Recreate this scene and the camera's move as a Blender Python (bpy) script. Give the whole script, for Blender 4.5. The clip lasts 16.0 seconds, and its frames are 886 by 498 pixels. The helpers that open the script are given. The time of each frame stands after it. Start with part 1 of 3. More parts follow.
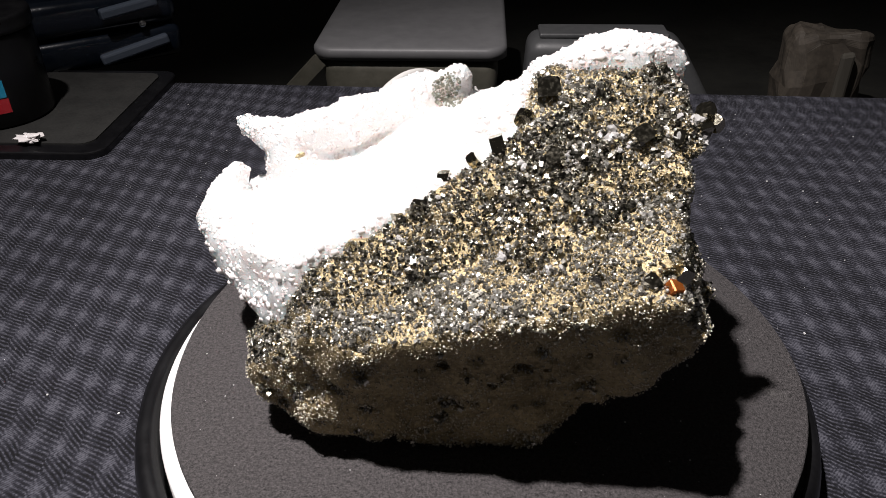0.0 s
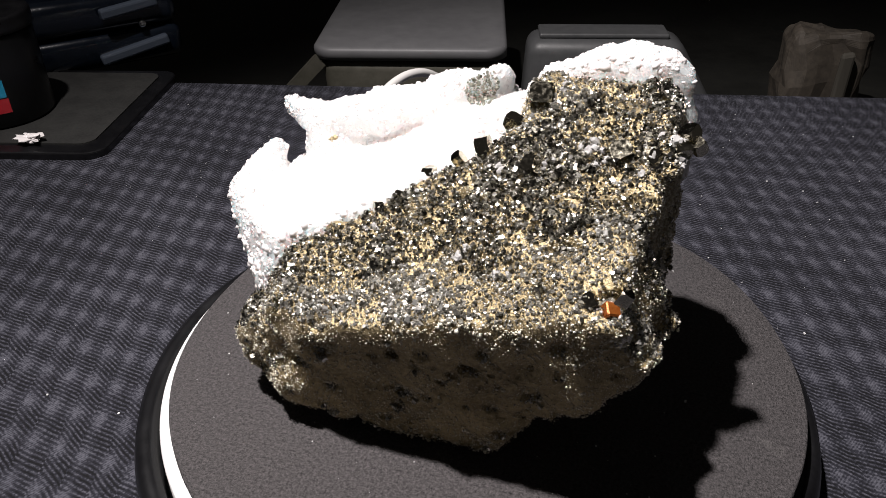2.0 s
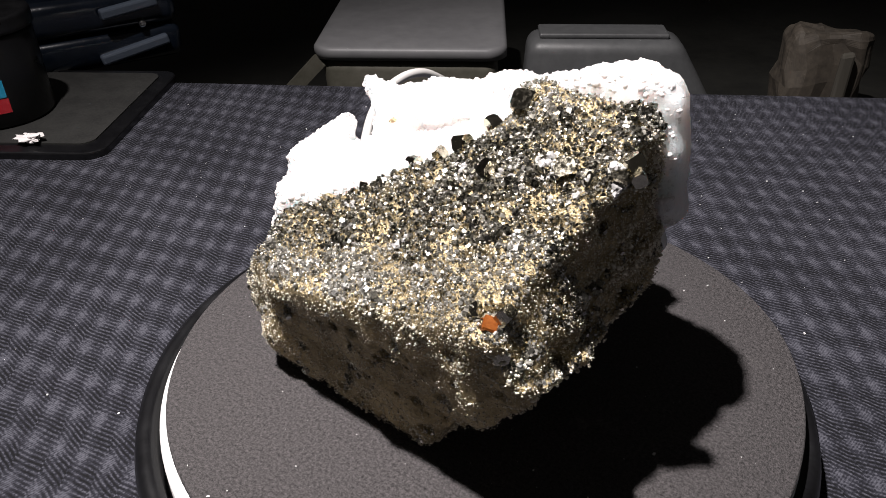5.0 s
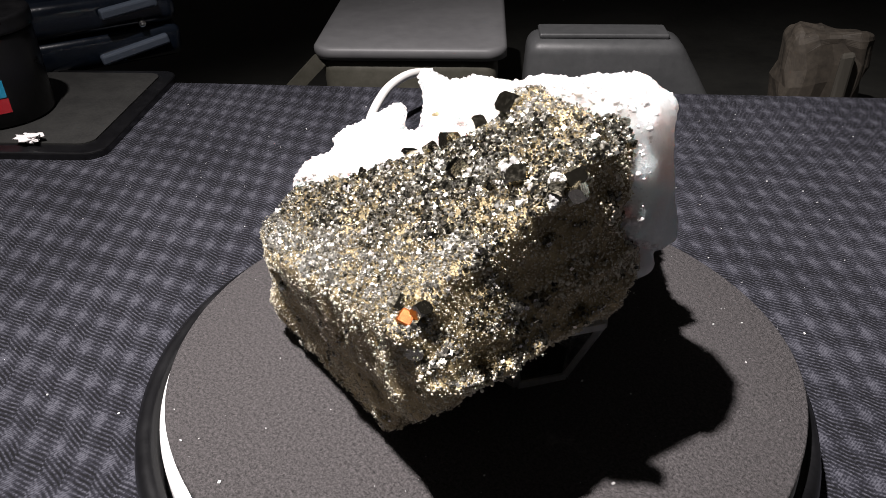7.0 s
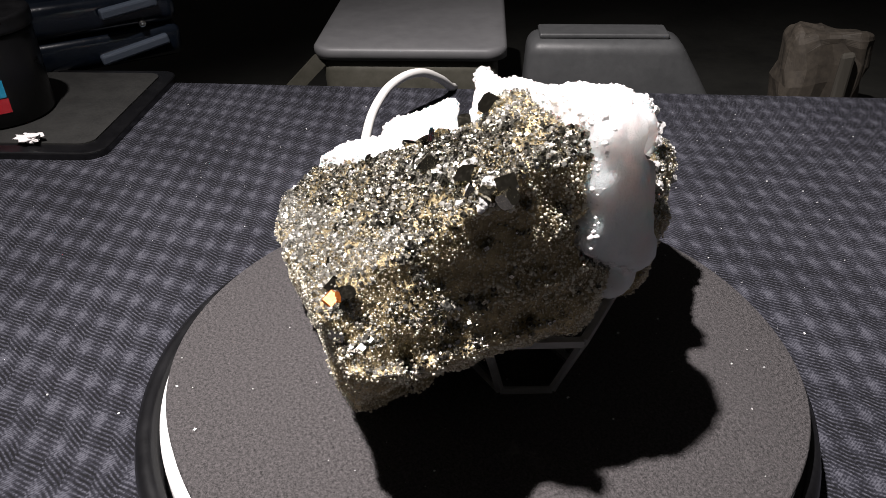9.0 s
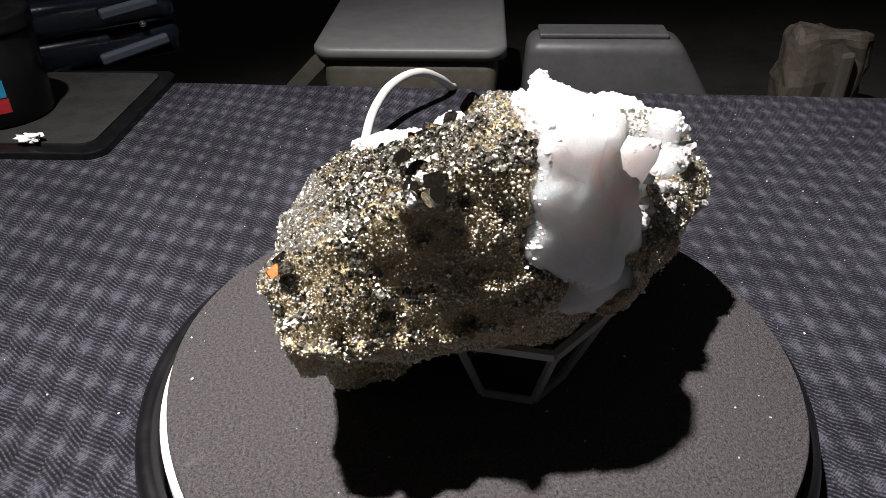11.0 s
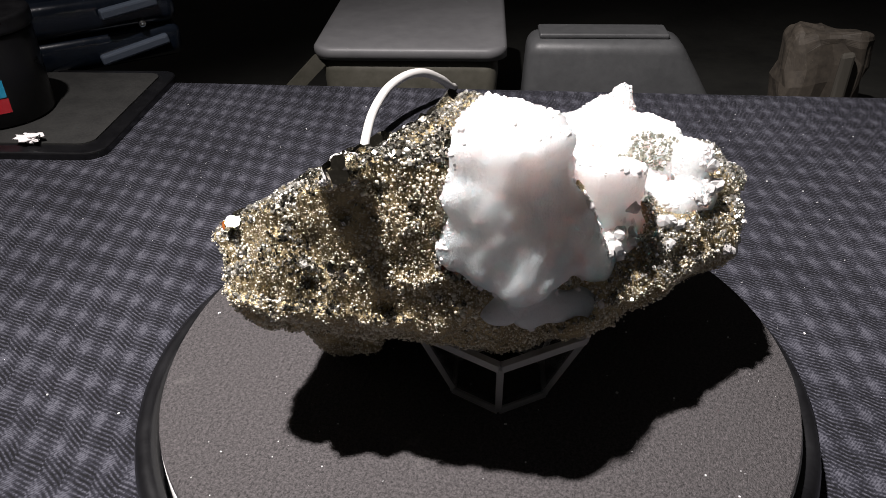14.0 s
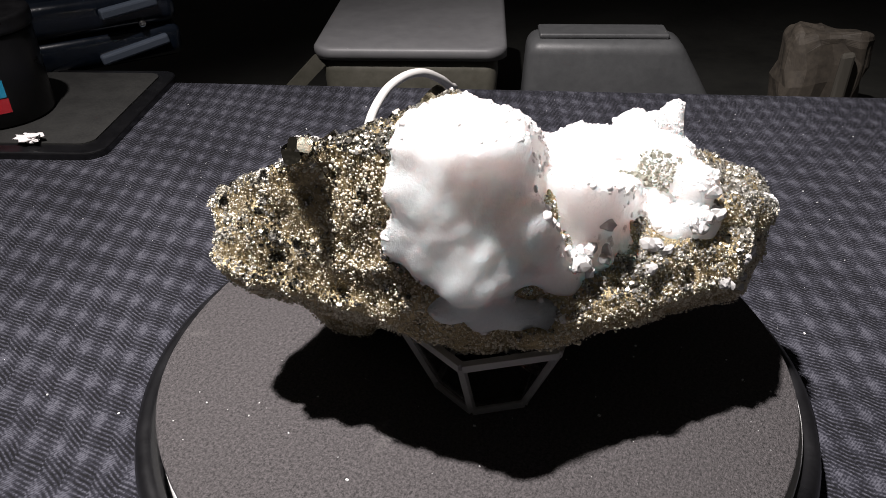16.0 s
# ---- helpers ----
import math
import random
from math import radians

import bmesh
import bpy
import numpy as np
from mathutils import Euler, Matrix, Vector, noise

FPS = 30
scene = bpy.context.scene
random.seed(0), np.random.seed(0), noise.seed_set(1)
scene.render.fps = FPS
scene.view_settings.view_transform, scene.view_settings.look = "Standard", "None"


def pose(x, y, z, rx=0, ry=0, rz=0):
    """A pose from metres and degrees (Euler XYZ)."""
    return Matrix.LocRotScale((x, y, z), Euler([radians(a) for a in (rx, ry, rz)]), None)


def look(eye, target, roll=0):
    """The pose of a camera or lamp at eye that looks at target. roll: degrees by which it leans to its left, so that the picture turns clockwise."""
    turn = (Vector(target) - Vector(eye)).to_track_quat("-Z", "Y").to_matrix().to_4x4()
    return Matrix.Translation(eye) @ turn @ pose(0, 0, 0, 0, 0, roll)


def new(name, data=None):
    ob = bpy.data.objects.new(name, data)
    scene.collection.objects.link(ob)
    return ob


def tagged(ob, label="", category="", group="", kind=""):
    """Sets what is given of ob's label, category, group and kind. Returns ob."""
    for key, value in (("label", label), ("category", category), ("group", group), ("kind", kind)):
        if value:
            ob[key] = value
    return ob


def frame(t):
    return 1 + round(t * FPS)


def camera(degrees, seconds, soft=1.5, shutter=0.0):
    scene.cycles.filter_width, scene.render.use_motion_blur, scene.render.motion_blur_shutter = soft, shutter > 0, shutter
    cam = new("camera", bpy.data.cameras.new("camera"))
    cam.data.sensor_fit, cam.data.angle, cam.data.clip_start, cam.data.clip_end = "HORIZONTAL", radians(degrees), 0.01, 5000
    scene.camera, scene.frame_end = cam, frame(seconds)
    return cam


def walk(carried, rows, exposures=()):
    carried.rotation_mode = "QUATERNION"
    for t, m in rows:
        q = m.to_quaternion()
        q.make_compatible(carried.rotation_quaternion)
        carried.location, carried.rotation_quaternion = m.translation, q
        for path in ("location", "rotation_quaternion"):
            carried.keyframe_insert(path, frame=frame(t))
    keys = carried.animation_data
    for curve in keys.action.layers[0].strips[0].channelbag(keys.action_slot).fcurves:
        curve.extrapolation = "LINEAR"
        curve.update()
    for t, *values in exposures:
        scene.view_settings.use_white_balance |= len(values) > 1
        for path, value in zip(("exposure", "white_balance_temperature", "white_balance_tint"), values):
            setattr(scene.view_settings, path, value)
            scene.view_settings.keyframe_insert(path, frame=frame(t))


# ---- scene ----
SECONDS = 16.0
TURN = -7.11          # degrees a second, clockwise from above
TABLE = -0.035         # height of the tablecloth; the pad on the turntable is at 0
cam = camera(59.675, SECONDS, soft=0.6)
EYE = (0.0, -0.23027, 0.19229)
AHEAD = (-0.046155, 0.608854, -0.349692)
shot = look(EYE, AHEAD, -0.62)
walk(cam, [(0, shot), (SECONDS, shot)], exposures=((0, -0.52), (1.5, -0.49), (3, -0.42), (4.2, -0.28), (6.3, 0.02), (9, 0.06), (16, 0.06)))

# ---- light ----
world = bpy.data.worlds.new("dark_room")
scene.world = world
world.use_nodes = True
world.node_tree.nodes["Background"].inputs[0].default_value = (1.0, 0.93, 0.9, 1)
world.node_tree.nodes["Background"].inputs[1].default_value = 0.028
lamp_data = bpy.data.lights.new("desk_lamp_light", "SPOT")
lamp_data.energy, lamp_data.color = 100.0, (1.0, 0.935, 0.925)
lamp_data.spot_size, lamp_data.spot_blend, lamp_data.shadow_soft_size = radians(80), 1.0, 0.016
lamp = new("desk_lamp_light", lamp_data)
lamp.matrix_world = look((-0.24, -0.085, 0.92), (0.09, 0.0, 0.0))


# ---- materials ----
def shader(name):
    mat = bpy.data.materials.new(name)
    mat.use_nodes = True
    tree = mat.node_tree
    return mat, tree, tree.nodes["Principled BSDF"]


def node(tree, kind, **values):
    n = tree.nodes.new(kind)
    for key, value in values.items():
        n.inputs[key.replace("_", " ")].default_value = value
    return n


def ramp(tree, source, stops):
    r = tree.nodes.new("ShaderNodeValToRGB")
    while len(r.color_ramp.elements) < len(stops):
        r.color_ramp.elements.new(0.5)
    for e, (at, colour) in zip(r.color_ramp.elements, stops):
        e.position, e.color = at, (*colour, 1)
    tree.links.new(source, r.inputs[0])
    return r.outputs[0]


def relief(tree, bsdf, height, strength, distance):
    b = node(tree, "ShaderNodeBump", Strength=strength, Distance=distance)
    tree.links.new(height, b.inputs["Height"])
    tree.links.new(b.outputs[0], bsdf.inputs["Normal"])


def noisy(name, dark, light, scale, rough=(0.5, 0.7), metal=0.0, bump=0.3, depth=0.0005, fine=None, low=0.35, high=0.65):
    """A surface with two scales of mottling and a fine relief."""
    mat, tree, bsdf = shader(name)
    place = tree.nodes.new("ShaderNodeTexCoord").outputs["Object"]
    a = node(tree, "ShaderNodeTexNoise", Scale=scale, Detail=6.0, Roughness=0.6)
    b = node(tree, "ShaderNodeTexNoise", Scale=fine or scale * 9, Detail=4.0, Roughness=0.7)
    mix = node(tree, "ShaderNodeMath")
    mix.operation = "MULTIPLY_ADD"
    mix.inputs[1].default_value = 0.5
    for n in (a, b):
        tree.links.new(place, n.inputs["Vector"])
    half = node(tree, "ShaderNodeMath")
    half.operation = "MULTIPLY"
    half.inputs[1].default_value = 0.5
    tree.links.new(b.outputs[0], half.inputs[0])
    tree.links.new(a.outputs[0], mix.inputs[0])
    tree.links.new(half.outputs[0], mix.inputs[2])
    tree.links.new(ramp(tree, mix.outputs[0], [(low, dark), (high, light)]), bsdf.inputs["Base Color"])
    tree.links.new(ramp(tree, a.outputs[0], [(0.3, (rough[0],) * 3), (0.7, (rough[1],) * 3)]), bsdf.inputs["Roughness"])
    bsdf.inputs["Metallic"].default_value = metal
    if bump:
        relief(tree, bsdf, b.outputs[0], bump, depth)
    return mat


def plain(name, colour, rough=0.5, metal=0.0, **more):
    mat, tree, bsdf = shader(name)
    bsdf.inputs["Base Color"].default_value = (*colour, 1)
    bsdf.inputs["Roughness"].default_value = rough
    bsdf.inputs["Metallic"].default_value = metal
    for key, value in more.items():
        bsdf.inputs[key.replace("_", " ")].default_value = value
    return mat


def druse_metal(name, tones, rough):
    """Pyrite: each grain its own tone of brassy metal."""
    mat, tree, bsdf = shader(name)
    pick = tree.nodes.new("ShaderNodeNewGeometry").outputs["Random Per Island"]
    tree.links.new(ramp(tree, pick, tones), bsdf.inputs["Base Color"])
    bsdf.inputs["Metallic"].default_value = 1.0
    place = tree.nodes.new("ShaderNodeTexCoord").outputs["Object"]
    n = node(tree, "ShaderNodeTexNoise", Scale=900.0, Detail=3.0)
    tree.links.new(place, n.inputs["Vector"])
    tree.links.new(ramp(tree, n.outputs[0], [(0.35, (rough[0],) * 3), (0.65, (rough[1],) * 3)]), bsdf.inputs["Roughness"])
    relief(tree, bsdf, n.outputs[0], 0.15, 0.0003)
    return mat


PYRITE_ROCK = noisy("pyrite_matrix", (0.17, 0.13, 0.065), (0.58, 0.475, 0.28), 60, (0.35, 0.55), 0.7, 0.6, 0.0009, 800, 0.38, 0.62)
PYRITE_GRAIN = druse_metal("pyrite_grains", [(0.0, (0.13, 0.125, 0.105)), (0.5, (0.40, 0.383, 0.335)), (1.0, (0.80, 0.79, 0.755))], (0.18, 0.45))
# finer side grains, their tones also lightened to offset weak grazing light
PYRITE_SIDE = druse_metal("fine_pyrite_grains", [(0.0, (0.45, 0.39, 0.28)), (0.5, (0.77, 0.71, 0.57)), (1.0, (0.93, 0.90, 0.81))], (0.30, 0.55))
PYRITE_DARK = druse_metal("dark_pyrite_grains", [(0.0, (0.13, 0.125, 0.10)), (0.6, (0.34, 0.32, 0.27)), (1.0, (0.64, 0.625, 0.58))], (0.14, 0.36))
PYRITE_CRYSTAL = druse_metal("pyrite_crystals", [(0.0, (0.42, 0.38, 0.28)), (1.0, (0.60, 0.56, 0.45))], (0.06, 0.2))
for m, share in ((PYRITE_SIDE, 0.45), (PYRITE_GRAIN, 0.75)):
    m.node_tree.nodes["Principled BSDF"].inputs["Metallic"].default_value = share
CALCITE = noisy("calcite_crust", (0.92, 0.885, 0.875), (0.96, 0.94, 0.93), 40, (0.28, 0.5), 0.0, 0.7, 0.0010, 380)
BEAD = plain("calcite_beads", (0.90, 0.86, 0.85), 0.2)
for m in (CALCITE,):
    b = m.node_tree.nodes["Principled BSDF"]
    b.inputs["Subsurface Weight"].default_value = 0.9
    b.inputs["Subsurface Radius"].default_value = (1.0, 0.80, 0.76)
    b.inputs["Subsurface Scale"].default_value = 0.030
FOAM = noisy("foam_pad", (0.006, 0.0055, 0.0055), (0.122, 0.111, 0.113), 800, (0.75, 0.95), 0.0, 1.0, 0.0007, 1500, 0.36, 0.65)
tree = FOAM.node_tree
old = tree.nodes["Principled BSDF"].inputs["Base Color"].links[0].from_socket
scuff = node(tree, "ShaderNodeTexNoise", Scale=26.0, Detail=7.0, Roughness=0.75)
tree.links.new(tree.nodes["Texture Coordinate"].outputs["Object"], scuff.inputs["Vector"])
blend = tree.nodes.new("ShaderNodeMix")
blend.data_type = "RGBA"
tree.links.new(ramp(tree, scuff.outputs[0], [(0.62, (0, 0, 0)), (0.80, (0.7, 0.7, 0.7))]), blend.inputs["Factor"])
tree.links.new(old, blend.inputs["A"])
blend.inputs["B"].default_value = (0.20, 0.19, 0.18, 1)
tree.links.new(blend.outputs["Result"], tree.nodes["Principled BSDF"].inputs["Base Color"])
PLATTER = plain("white_plastic", (0.8, 0.8, 0.79), 0.35)
BLACK = noisy("black_plastic", (0.003, 0.003, 0.0035), (0.007, 0.007, 0.008), 40, (0.25, 0.42), 0.0, 0.05, 0.0002)


def woven(name):
    """A dobby weave: rows of pale dots on a dark twill, worn in places."""
    mat, tree, bsdf = shader(name)
    place = tree.nodes.new("ShaderNodeTexCoord").outputs["Object"]
    bend = node(tree, "ShaderNodeTexNoise", Scale=9.0, Detail=3.0)
    tree.links.new(place, bend.inputs["Vector"])
    push = tree.nodes.new("ShaderNodeVectorMath")
    push.operation = "MULTIPLY_ADD"
    push.inputs[1].default_value = (0.010, 0.010, 0)
    tree.links.new(bend.outputs["Color"], push.inputs[0])
    fine = node(tree, "ShaderNodeTexNoise", Scale=90.0, Detail=3.0)
    tree.links.new(place, fine.inputs["Vector"])
    nudge = tree.nodes.new("ShaderNodeVectorMath")
    nudge.operation = "MULTIPLY_ADD"
    nudge.inputs[1].default_value = (0.0016, 0.0016, 0)
    tree.links.new(fine.outputs["Color"], nudge.inputs[0])
    tree.links.new(place, nudge.inputs[2])
    tree.links.new(nudge.outputs[0], push.inputs[2])

    def sums(kind, a, b=None):
        m = tree.nodes.new("ShaderNodeMath")
        m.operation = kind
        for k, v in enumerate((a, b)):
            if isinstance(v, (int, float)):
                m.inputs[k].default_value = v
            elif v is not None:
                tree.links.new(v, m.inputs[k])
        return m.outputs[0]

    def stripes(x, y):
        """Sine stripes that repeat x and y times a metre."""
        d = tree.nodes.new("ShaderNodeVectorMath")
        d.operation = "DOT_PRODUCT"
        d.inputs[1].default_value = (2 * math.pi * x, 2 * math.pi * y, 0)
        tree.links.new(push.outputs[0], d.inputs[0])
        return sums("SINE", d.outputs["Value"])

    dots = sums("ADD", sums("MULTIPLY", sums("ADD", stripes(86.6, 4.5), stripes(-13.4, -52.2)), 0.25), 0.5)
    dots = sums("POWER", dots, 2.0)
    # the twill runs one way in one band and the other way in the next
    band = sums("GREATER_THAN", stripes(43.3, 2.25), 0.1)
    twill = sums("ADD", sums("MULTIPLY", band, stripes(340, 401)), sums("MULTIPLY", sums("SUBTRACT", 1.0, band), stripes(190, 450)))
    ribs = sums("MULTIPLY", twill, sums("SUBTRACT", 1.0, dots))
    cross = sums("MULTIPLY", stripes(-700, 620), sums("ADD", dots, 0.15))
    grain = node(tree, "ShaderNodeTexNoise", Scale=1100.0, Detail=3.0)
    tree.links.new(place, grain.inputs["Vector"])
    worn = node(tree, "ShaderNodeTexNoise", Scale=16.0, Detail=5.0)
    tree.links.new(place, worn.inputs["Vector"])
    total = sums("ADD", sums("ADD", sums("MULTIPLY", dots, 0.30), sums("MULTIPLY", sums("MULTIPLY", ribs, grain.outputs[0]), 0.42)), sums("ADD", sums("MULTIPLY", cross, 0.07), sums("ADD", sums("ADD", sums("MULTIPLY", grain.outputs[0], 0.85), -0.15), sums("MULTIPLY", worn.outputs[0], 0.30))))
    tree.links.new(ramp(tree, total, [(0.24, (0.0012, 0.0013, 0.0025)), (0.52, (0.0165, 0.0170, 0.0245)), (0.84, (0.088, 0.089, 0.108))]), bsdf.inputs["Base Color"])
    bsdf.inputs["Roughness"].default_value = 0.85
    bsdf.inputs["Specular IOR Level"].default_value = 0.3
    relief(tree, bsdf, total, 0.7, 0.0008)
    return mat


CLOTH = woven("tablecloth")
LID = noisy("grey_white_lid", (0.13, 0.13, 0.134), (0.17, 0.17, 0.174), 6, (0.4, 0.6))
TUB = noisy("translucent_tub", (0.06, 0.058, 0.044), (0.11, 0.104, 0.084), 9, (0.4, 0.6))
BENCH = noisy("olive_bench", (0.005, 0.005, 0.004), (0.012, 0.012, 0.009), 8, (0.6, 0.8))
GREY = noisy("grey_plastic", (0.06, 0.062, 0.064), (0.085, 0.087, 0.089), 14, (0.35, 0.55))
FELT = noisy("dusty_felt", (0.006, 0.006, 0.0055), (0.022, 0.022, 0.020), 60, (0.8, 0.95), 0.0, 0.5, 0.0005, 600)
BLUE = plain("label_blue", (0.02, 0.30, 0.50), 0.4)
ORANGE = noisy("orange_brown_metal", (0.24, 0.06, 0.01), (0.42, 0.13, 0.025), 300, (0.25, 0.4), 0.5, 0.2, 0.0003)
OLIVE = noisy("olive_dusting", (0.16, 0.16, 0.12), (0.40, 0.39, 0.33), 300, (0.3, 0.5), 0.3, 0.2, 0.0003)
RED = plain("label_red", (0.45, 0.02, 0.03), 0.4)
NAVY = noisy("navy_plastic", (0.003, 0.005, 0.009), (0.007, 0.011, 0.019), 20, (0.14, 0.26), 0.0, 0.15, 0.001)
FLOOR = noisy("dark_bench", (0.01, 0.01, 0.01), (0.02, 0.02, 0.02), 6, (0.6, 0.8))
CABLE = plain("white_cable", (0.8, 0.79, 0.76), 0.4)
CARTON = noisy("brown_carton", (0.022, 0.018, 0.014), (0.075, 0.062, 0.047), 15, (0.6, 0.8))
GLASS = plain("clear_acrylic", (0.9, 0.9, 0.9), 0.05, 0.0, Transmission_Weight=1.0, IOR=1.49)
FROST = plain("sawn_acrylic_edge", (0.85, 0.85, 0.85), 0.3, 0.0, Transmission_Weight=0.65, IOR=1.49)
MILKY = plain("milky_calcite", (0.62, 0.61, 0.60), 0.22, 0.0, Transmission_Weight=0.3, IOR=1.5)
DUST = plain("pale_dust", (0.6, 0.6, 0.6), 0.7)
# paler blue-grey for the highlight streaks painted on the case
SHEEN = plain("blue_grey_sheen", (0.065, 0.08, 0.105), 0.35)
CHROME = plain("chrome", (0.8, 0.8, 0.8), 0.12, 1.0)
WRAP = plain("clear_tape", (0.07, 0.065, 0.055), 0.2)


# ---- mesh helpers ----
def mesh_object(name, verts, faces, mat, parent=None, smooth=False, label=""):
    me = bpy.data.meshes.new(name)
    verts, faces = np.asarray(verts, np.float32), np.asarray(faces, np.int32)
    n, k = faces.shape
    me.vertices.add(len(verts))
    me.vertices.foreach_set("co", verts.ravel())
    me.loops.add(n * k)
    me.loops.foreach_set("vertex_index", faces.ravel())
    me.polygons.add(n)
    me.polygons.foreach_set("loop_start", np.arange(0, n * k, k, dtype=np.int32))
    me.polygons.foreach_set("use_smooth", np.full(n, smooth))
    me.update(calc_edges=True)
    me.validate()
    me.materials.append(mat)
    ob = new(name, me)
    ob.parent = parent
    if label:
        tagged(ob, label)
    return ob


def part(name, bm, mat, parent=None, label="", smooth=False):
    me = bpy.data.meshes.new(name)
    bmesh.ops.recalc_face_normals(bm, faces=bm.faces)
    for f in bm.faces:
        f.smooth = smooth
    bm.to_mesh(me)
    bm.free()
    me.materials.append(mat)
    ob = new(name, me)
    ob.parent = parent
    if label:
        tagged(ob, label)
    return ob


def lathe(profile, steps=160):
    """A turned shape from (radius, height) pairs, closed along the profile."""
    bm = bmesh.new()
    rings = []
    for r, z in profile:
        if r < 1e-6:
            rings.append([bm.verts.new((0, 0, z))] * steps)
        else:
            rings.append([bm.verts.new((r * math.cos(2 * math.pi * i / steps), r * math.sin(2 * math.pi * i / steps), z)) for i in range(steps)])
    for a, b in zip(rings, rings[1:]):
        for i in range(steps):
            j = (i + 1) % steps
            vs = []
            for v in (a[i], a[j], b[j], b[i]):
                if v not in vs:
                    vs.append(v)
            if len(vs) > 2:
                bm.faces.new(vs)
    return bm


def block(x0, x1, y0, y1, z0, z1, bevel=0.0, segments=3):
    bm = bmesh.new()
    bmesh.ops.create_cube(bm, size=1.0, matrix=Matrix.Translation(((x0 + x1) / 2, (y0 + y1) / 2, (z0 + z1) / 2)) @ Matrix.Diagonal((x1 - x0, y1 - y0, z1 - z0, 1)))
    if bevel:
        bmesh.ops.bevel(bm, geom=bm.edges[:], offset=bevel, segments=segments, profile=0.5, affect="EDGES")
    return bm


def bar(bm, a, b, width):
    """A square bar between two points."""
    d = (b - a).normalized()
    u = d.cross(Vector((0, 0, 1))).normalized() if abs(d.z) < 0.99 else Vector((1, 0, 0))
    v = d.cross(u)
    ends = [[bm.verts.new(p + width / 2 * (i * u + j * v)) for i, j in ((-1, -1), (1, -1), (1, 1), (-1, 1))] for p in (a, b)]
    for k in range(4):
        bm.faces.new((ends[0][k], ends[0][(k + 1) % 4], ends[1][(k + 1) % 4], ends[1][k]))
    bm.faces.new(ends[0][::-1])
    bm.faces.new(ends[1])


# ---- the room round the table ----
cloth_mesh = block(-0.75, 0.75, -0.75, 0.3605, TABLE - 0.02, TABLE, 0.004)
cloth_mesh.transform(pose(0, 0, 0, 0, 0, -1.95))
tagged(part("tablecloth", cloth_mesh, CLOTH), "dark blue-grey woven tablecloth spread over the table", "tablecloth", kind="structure")
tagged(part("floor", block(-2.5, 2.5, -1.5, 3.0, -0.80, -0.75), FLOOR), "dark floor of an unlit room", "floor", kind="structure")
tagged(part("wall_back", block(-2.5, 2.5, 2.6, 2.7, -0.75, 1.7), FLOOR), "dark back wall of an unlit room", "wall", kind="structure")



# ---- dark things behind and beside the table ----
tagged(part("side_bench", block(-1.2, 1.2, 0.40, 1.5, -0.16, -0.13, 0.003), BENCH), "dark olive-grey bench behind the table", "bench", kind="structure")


def tapered(x0, x1, y0, y1, z0, z1, grow_l, grow_r, bevel):
    """A box wider at its foot, with rounded corners."""
    bm = block(x0, x1, y0, y1, z0, z1)
    for v in bm.verts:
        if v.co.z < (z0 + z1) / 2:
            v.co.x += grow_r if v.co.x > (x0 + x1) / 2 else -grow_l
    bmesh.ops.bevel(bm, geom=bm.edges[:], offset=bevel, segments=4, profile=0.5, affect="EDGES")
    return bm


def lidded_box():
    box = new("storage_box")
    tagged(box, "translucent storage box with a grey-white lid", "storage box")
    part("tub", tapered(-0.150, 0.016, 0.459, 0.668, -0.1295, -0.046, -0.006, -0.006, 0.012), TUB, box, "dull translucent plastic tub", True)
    bm = block(-0.158, 0.023, 0.456, 0.68, -0.0465, -0.0352)
    bmesh.ops.bevel(bm, geom=[e for e in bm.edges if abs(e.verts[0].co.z - e.verts[1].co.z) > 0.005], offset=0.020, segments=8, profile=0.5, affect="EDGES")
    bmesh.ops.bevel(bm, geom=[e for e in bm.edges if min(v.co.z for v in e.verts) > -0.036], offset=0.0045, segments=4, profile=0.5, affect="EDGES")
    part("lid", bm, LID, box, "grey-white plastic lid", True)
    bm = bmesh.new()
    bar(bm, Vector((-0.150, 0.468, -0.048)), Vector((-0.184, 0.468, -0.082)), 0.013)
    bar(bm, Vector((-0.184, 0.468, -0.082)), Vector((-0.140, 0.468, -0.100)), 0.013)
    part("side_handle", bm, TUB, box, "olive plastic side handle")


def grey_bin():
    b = new("plastic_bin")
    tagged(b, "upturned pale grey plastic bin with sloping side", "plastic bin")
    part("body", tapered(0.042, 0.180, 0.462, 0.512, -0.1295, -0.030, 0.006, 0.062, 0.012), GREY, b, "", True)
    part("rim", block(0.052, 0.170, 0.472, 0.504, -0.0302, -0.0255, 0.0020), GREY, b)


def wrapped_parcel():
    bm = block(0.293, 0.372, 0.50, 0.545, -0.1295, -0.036, 0.014, 4)
    bmesh.ops.subdivide_edges(bm, edges=bm.edges[:], cuts=3, use_grid_fill=True)
    for v in bm.verts:
        v.co += 0.010 * noise.noise_vector(v.co * 30) + 0.004 * noise.noise_vector(v.co * 90)
        v.co.z = max(v.co.z, -0.1295)
    parcel = new("wrapped_parcel")
    tagged(parcel, "brown parcel wrapped in crumpled clear plastic", "parcel")
    part("carton", bm, CARTON, parcel)
    tape = block(0.338, 0.352, 0.492, 0.500, -0.100, -0.050, 0.003, 2)
    for v in tape.verts:
        v.co += 0.004 * noise.noise_vector(v.co * 40)
    part("tape", tape, WRAP, parcel, "shiny strip of clear tape")


